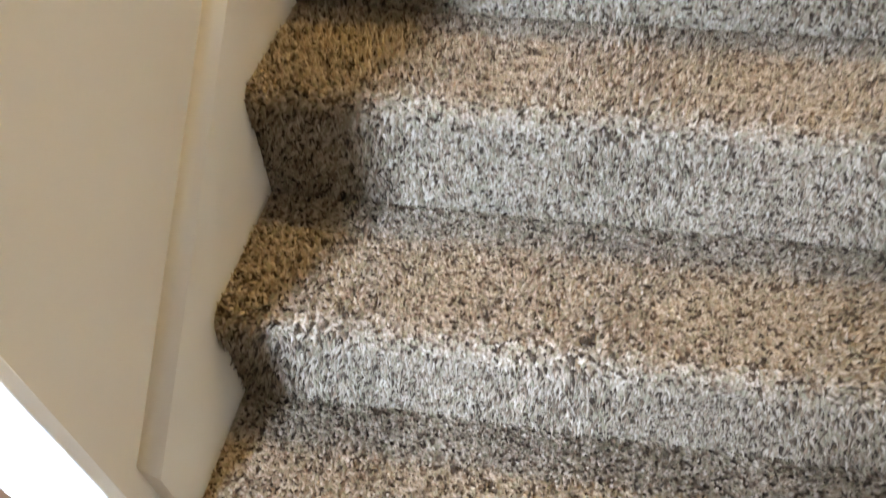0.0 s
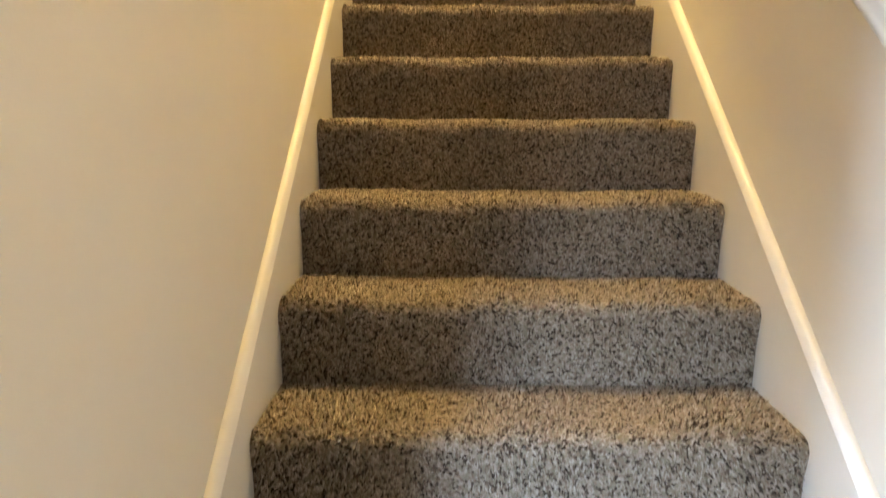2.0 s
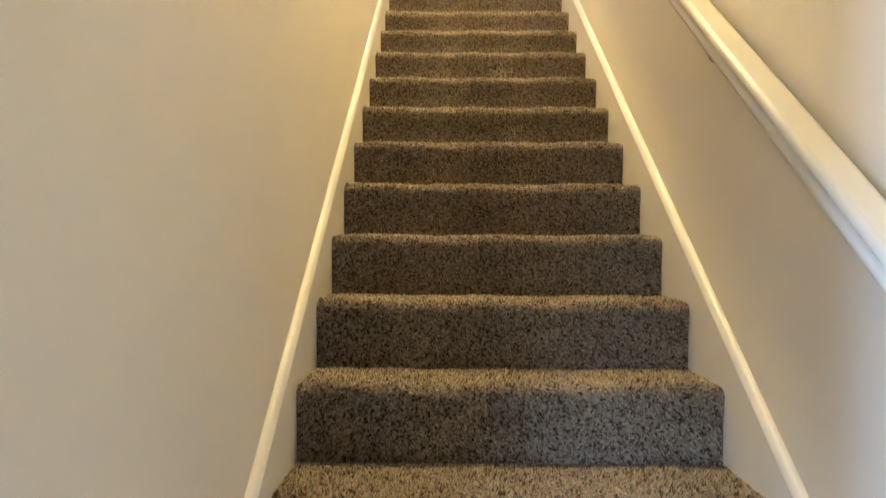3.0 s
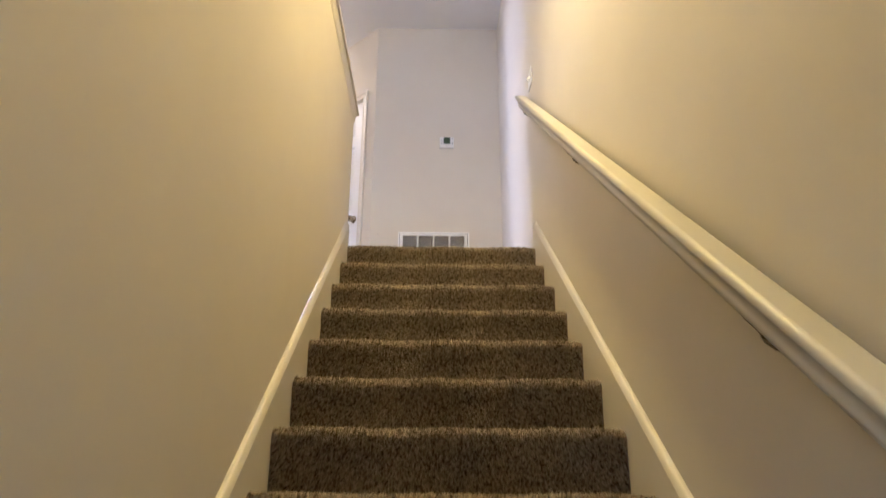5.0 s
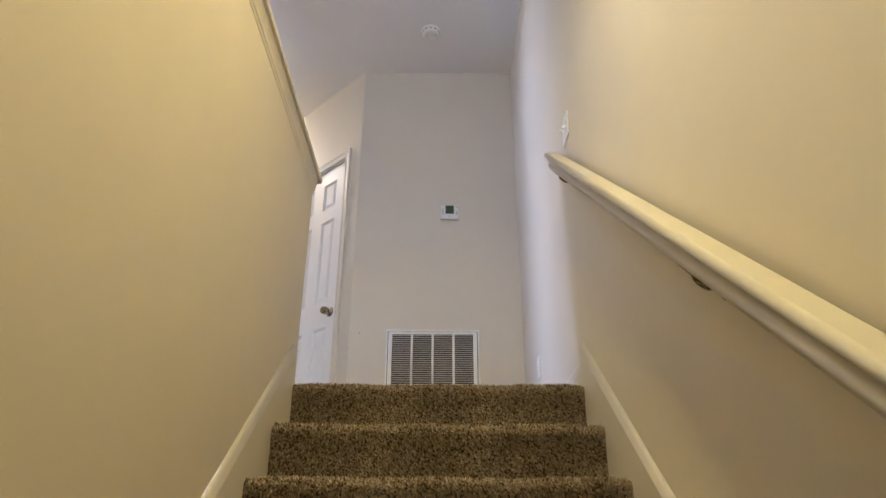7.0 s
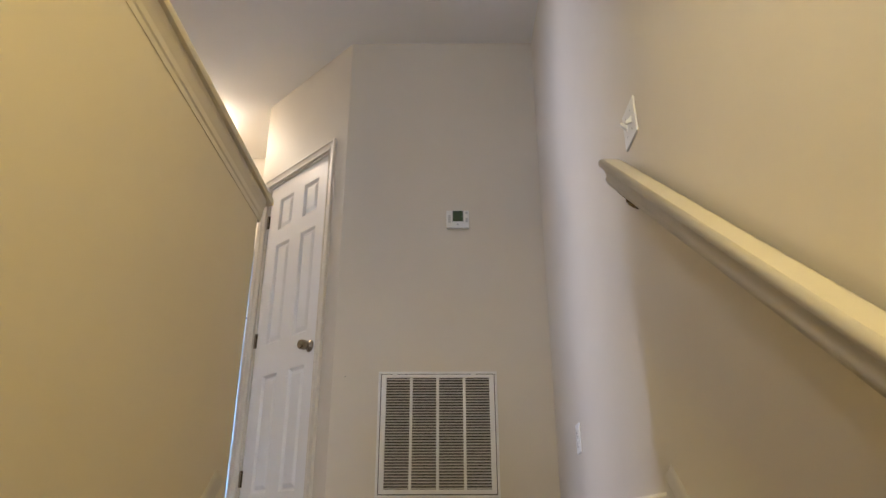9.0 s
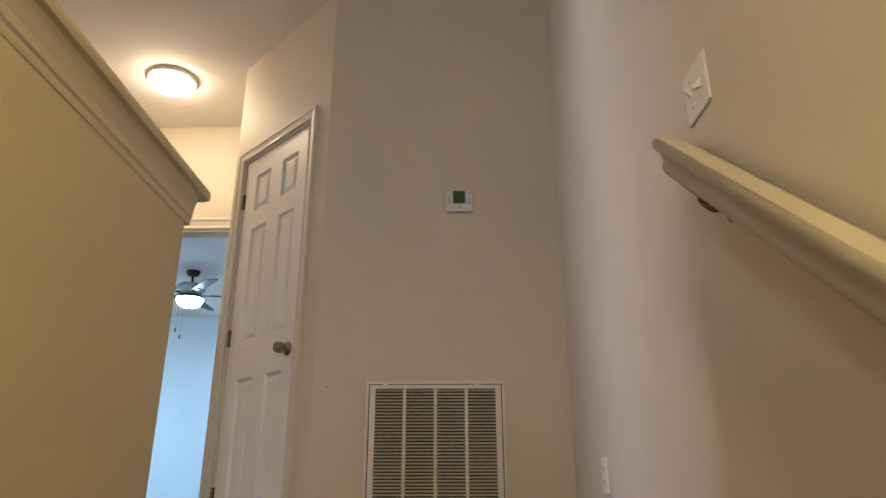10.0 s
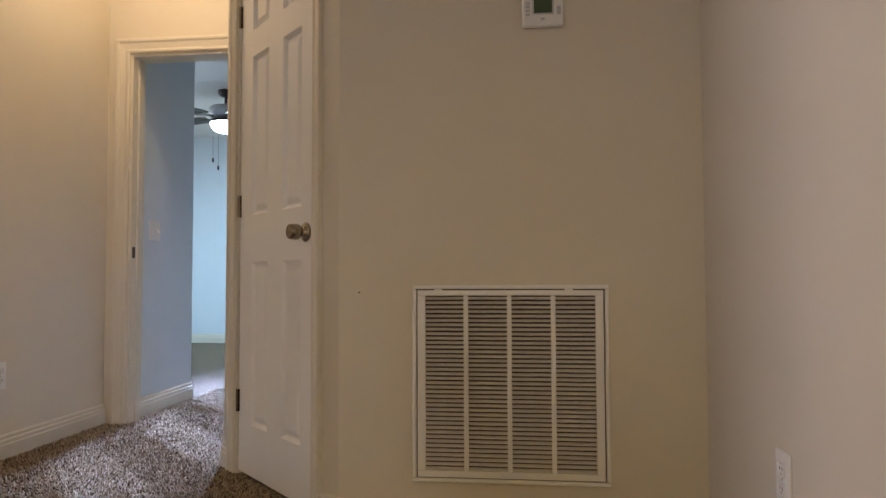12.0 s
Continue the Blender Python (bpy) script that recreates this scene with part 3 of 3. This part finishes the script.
part("base", lathe([(0, 0), (0.068, 0), (0.068, -0.010), (0.064, -0.014), (0, -0.014)], n=40), PLASTIC, sd, "", True)
part("body", lathe([(0.060, -0.013), (0.060, -0.028), (0.052, -0.040), (0.030, -0.045), (0.028, -0.041), (0.018, -0.041), (0.016, -0.046), (0, -0.047)], n=40), PLASTIC, sd, "", True)
for k in range(12):
    a = 2 * math.pi * k / 12
    part("vent_slot", box(-0.006, 0.006, -0.0615, -0.0595, -0.026, -0.018), SHADOWGAP, sd).matrix_local = pose(0, 0, 0, 0, 0, math.degrees(a))
part("test_button", lathe([(0, -0.044), (0.009, -0.044), (0.008, -0.050), (0, -0.051)], Matrix.Translation((0.032, -0.01, 0.006)), 16), BUTTON, sd)

fan = thing("ceiling_fan", pose(-2.12, 5.48, BZ), "brushed steel ceiling fan with dark blades and lit glass bowl", "ceiling fan")
part("canopy", lathe([(0, 0), (0.068, 0), (0.072, -0.012), (0.060, -0.045), (0.030, -0.060), (0, -0.060)]), BRONZE, fan, "", True)
part("downrod", lathe([(0, -0.05), (0.013, -0.05), (0.013, -0.15), (0, -0.15)], n=16), BRONZE, fan)
part("motor", lathe([(0, -0.125), (0.035, -0.125), (0.045, -0.140), (0.125, -0.150), (0.145, -0.170), (0.145, -0.235), (0.120, -0.265), (0.060, -0.280), (0, -0.280)]), BRUSHED, fan, "", True)
part("bowl_rim", lathe([(0.06, -0.275), (0.135, -0.280), (0.142, -0.293), (0.135, -0.301), (0, -0.295)]), BRONZE, fan, "", True)
part("glass_bowl", lathe([(0.134, -0.297), (0.130, -0.325), (0.110, -0.360), (0.075, -0.383), (0.03, -0.393), (0, -0.395)]), FANGLOW, fan, "glowing frosted glass bowl", True)
part("finial", lathe([(0, -0.390), (0.014, -0.393), (0.010, -0.405), (0, -0.411)], n=14), BRONZE, fan)
for k in range(5):
    m = pose(0, 0, -0.25, 0, 0, 72 * k + 20)
    bl = part("blade", prism([(0.20, -0.05, 0), (0.26, -0.062, 0), (0.60, -0.070, 0), (0.645, -0.05, 0), (0.655, 0, 0), (0.645, 0.05, 0), (0.60, 0.070, 0), (0.26, 0.062, 0), (0.20, 0.05, 0)], (0, 0, 0.006)), BLADE, fan, "dark walnut blade")
    bl.matrix_local = m @ pose(0, 0, 0, 11, 0, 0)
    part("blade_iron", box(0.10, 0.27, -0.018, 0.018, -0.008, -0.001, bevel=0.002), BRONZE, bl)
for x, l in ((-0.05, 0.18), (0.0, 0.25)):
    pc = part("pull_chain", lathe([(0, -0.36), (0.0012, -0.36), (0.0012, -0.46 - l), (0, -0.46 - l)], Matrix.Translation((x, -0.145, 0)), 6), NICKEL, fan)
    part("pull", lathe([(0, 0), (0.007, -0.006), (0.009, -0.03), (0.004, -0.042), (0, -0.042)], Matrix.Translation((x, -0.145, -0.46 - l)), 12), BRONZE, pc)

# small wear
nail = thing("nail", pose(0.03, VENTY, 0.735), "small dark nail in the cream wall", "nail")
part("head", lathe([(0, 0), (0.003, 0), (0.0028, 0.002), (0, 0.0025)], pose(0, 0, 0, 90, 0, 0), 10), BRONZE, nail)
dent = thing("wall_dent", pose(XL, -1.217, -0.355), "small brown chip in the painted stair wall", "dent")
part("chip", lathe([(0, 0), (0.003, 0), (0.0022, 0.0006), (0, 0.0008)], pose(0, 0, 0, 0, 90, 0), 9), DUSTY, dent)

# ---- carpet pile ----
def pile_mesh(name, base, normal, lean, length, width, seed):
    """Many short yarn tufts: each a small leaning, tapering bundle rooted at base."""
    g = np.random.default_rng(seed)
    n = len(base)
    ln = (length * g.uniform(0.7, 1.2, n))[:, None]
    wd = (width * g.uniform(0.8, 1.2, n))[:, None]
    way = normal + 0.6 * g.normal(size=(n, 3)) + lean
    way /= np.linalg.norm(way, axis=1)[:, None]
    side = np.cross(normal, g.normal(size=(n, 3)))
    side /= np.linalg.norm(side, axis=1)[:, None]
    other = np.cross(normal, side)
    tip = base + way * ln
    v = np.stack([base + side * wd, base + other * wd, base - side * wd, base - other * wd, tip], axis=1).reshape(-1, 3)
    k = np.arange(n)[:, None] * 5
    faces = np.concatenate([k + np.array([i, (i + 1) % 4, 4]) for i in range(4)])
    me = bpy.data.meshes.new(name)
    me.from_pydata(v.tolist(), [], faces.tolist())
    me.materials.append(PILE)
    me.polygons.foreach_set("use_smooth", [True] * len(me.polygons))
    return me


def step_pile(seed, gap=0.0052):
    g = np.random.default_rng(seed)
    path = np.array([(0.236, -0.001)] + outline[2:-1] + [(0.010, -RISE + 0.004)])
    seg = np.diff(path, axis=0)
    ln = np.linalg.norm(seg, axis=1)
    cum = np.concatenate([[0], np.cumsum(ln)])
    ns, nx = int(cum[-1] / gap), int((SX1 - SX0 - 0.012) / gap)
    s, x = np.meshgrid((np.arange(ns) + 0.5) * gap, SX0 + 0.006 + (np.arange(nx) + 0.5) * gap)
    s = np.clip(s.ravel() + g.uniform(-0.5, 0.5, s.size) * gap, 0, cum[-1] - 1e-5)
    x = x.ravel() + g.uniform(-0.5, 0.5, x.size) * gap
    i = np.clip(np.searchsorted(cum, s, side="right") - 1, 0, len(seg) - 1)
    u = ((s - cum[i]) / ln[i])[:, None]
    p = path[i] + seg[i] * u
    t = seg[i] / ln[i][:, None]
    base = np.column_stack([x, p])
    normal = np.column_stack([np.zeros(len(x)), t[:, 1], -t[:, 0]])
    swell = 0.0018 * np.sin(17 * x + seed) + 0.0014 * np.sin(43 * x + 31 * s + 2 * seed) - 0.003 * np.sin(math.pi * (x - SX0) / (SX1 - SX0))
    base += normal * swell[:, None]
    lean = np.column_stack([np.full(len(x), 0.12), t * 0.45])
    return pile_mesh("carpet_pile", base, normal, lean, 0.0125, 0.0033, seed)


piles = [step_pile(5), step_pile(6)]
for i, ob in enumerate(steps):
    p = new("carpet_pile", piles[i % 2])
    p.parent = ob
    tagged(p, "flecked taupe carpet tufts", kind="stuff")


def floor_pile(x0, x1, y0, y1, gap, seed, keep):
    g = np.random.default_rng(seed)
    x, y = np.meshgrid(np.arange(x0, x1, gap), np.arange(y0, y1, gap))
    x = x.ravel() + g.uniform(-0.5, 0.5, x.size) * gap
    y = y.ravel() + g.uniform(-0.5, 0.5, y.size) * gap
    ok = keep(x, y)
    x, y = x[ok], y[ok]
    base = np.column_stack([x, y, np.zeros(len(x))])
    normal = np.tile((0.0, 0.0, 1.0), (len(x), 1))
    band = np.tanh(3 * np.sin(2 * math.pi * (0.75 * x + 0.66 * y) / 0.46 + 0.5 * np.sin(3 * x)))
    lean = np.column_stack([0.15 + 0.25 * band, -0.2 + 0.45 * band, np.zeros(len(x))])
    p = new("carpet_pile", pile_mesh("carpet_pile", base, normal, lean, 0.012, 0.0038, seed))
    p.parent = bpy.data.objects["floor"]
    tagged(p, "flecked taupe carpet tufts", kind="stuff")


floor_pile(HALLX + 0.015, -0.1, 1.2, 4.2, 0.0065, 11, lambda x, y: ((y < FARY) | ((x > OPENX0 + 0.02) & (x < OPENX1)) | ((x > -1.58) & (y > FARY + 0.13))) & ((x + y < CORNER[0] + CORNER[1] - 0.02) | (x < TURN2[0] - 0.01)))
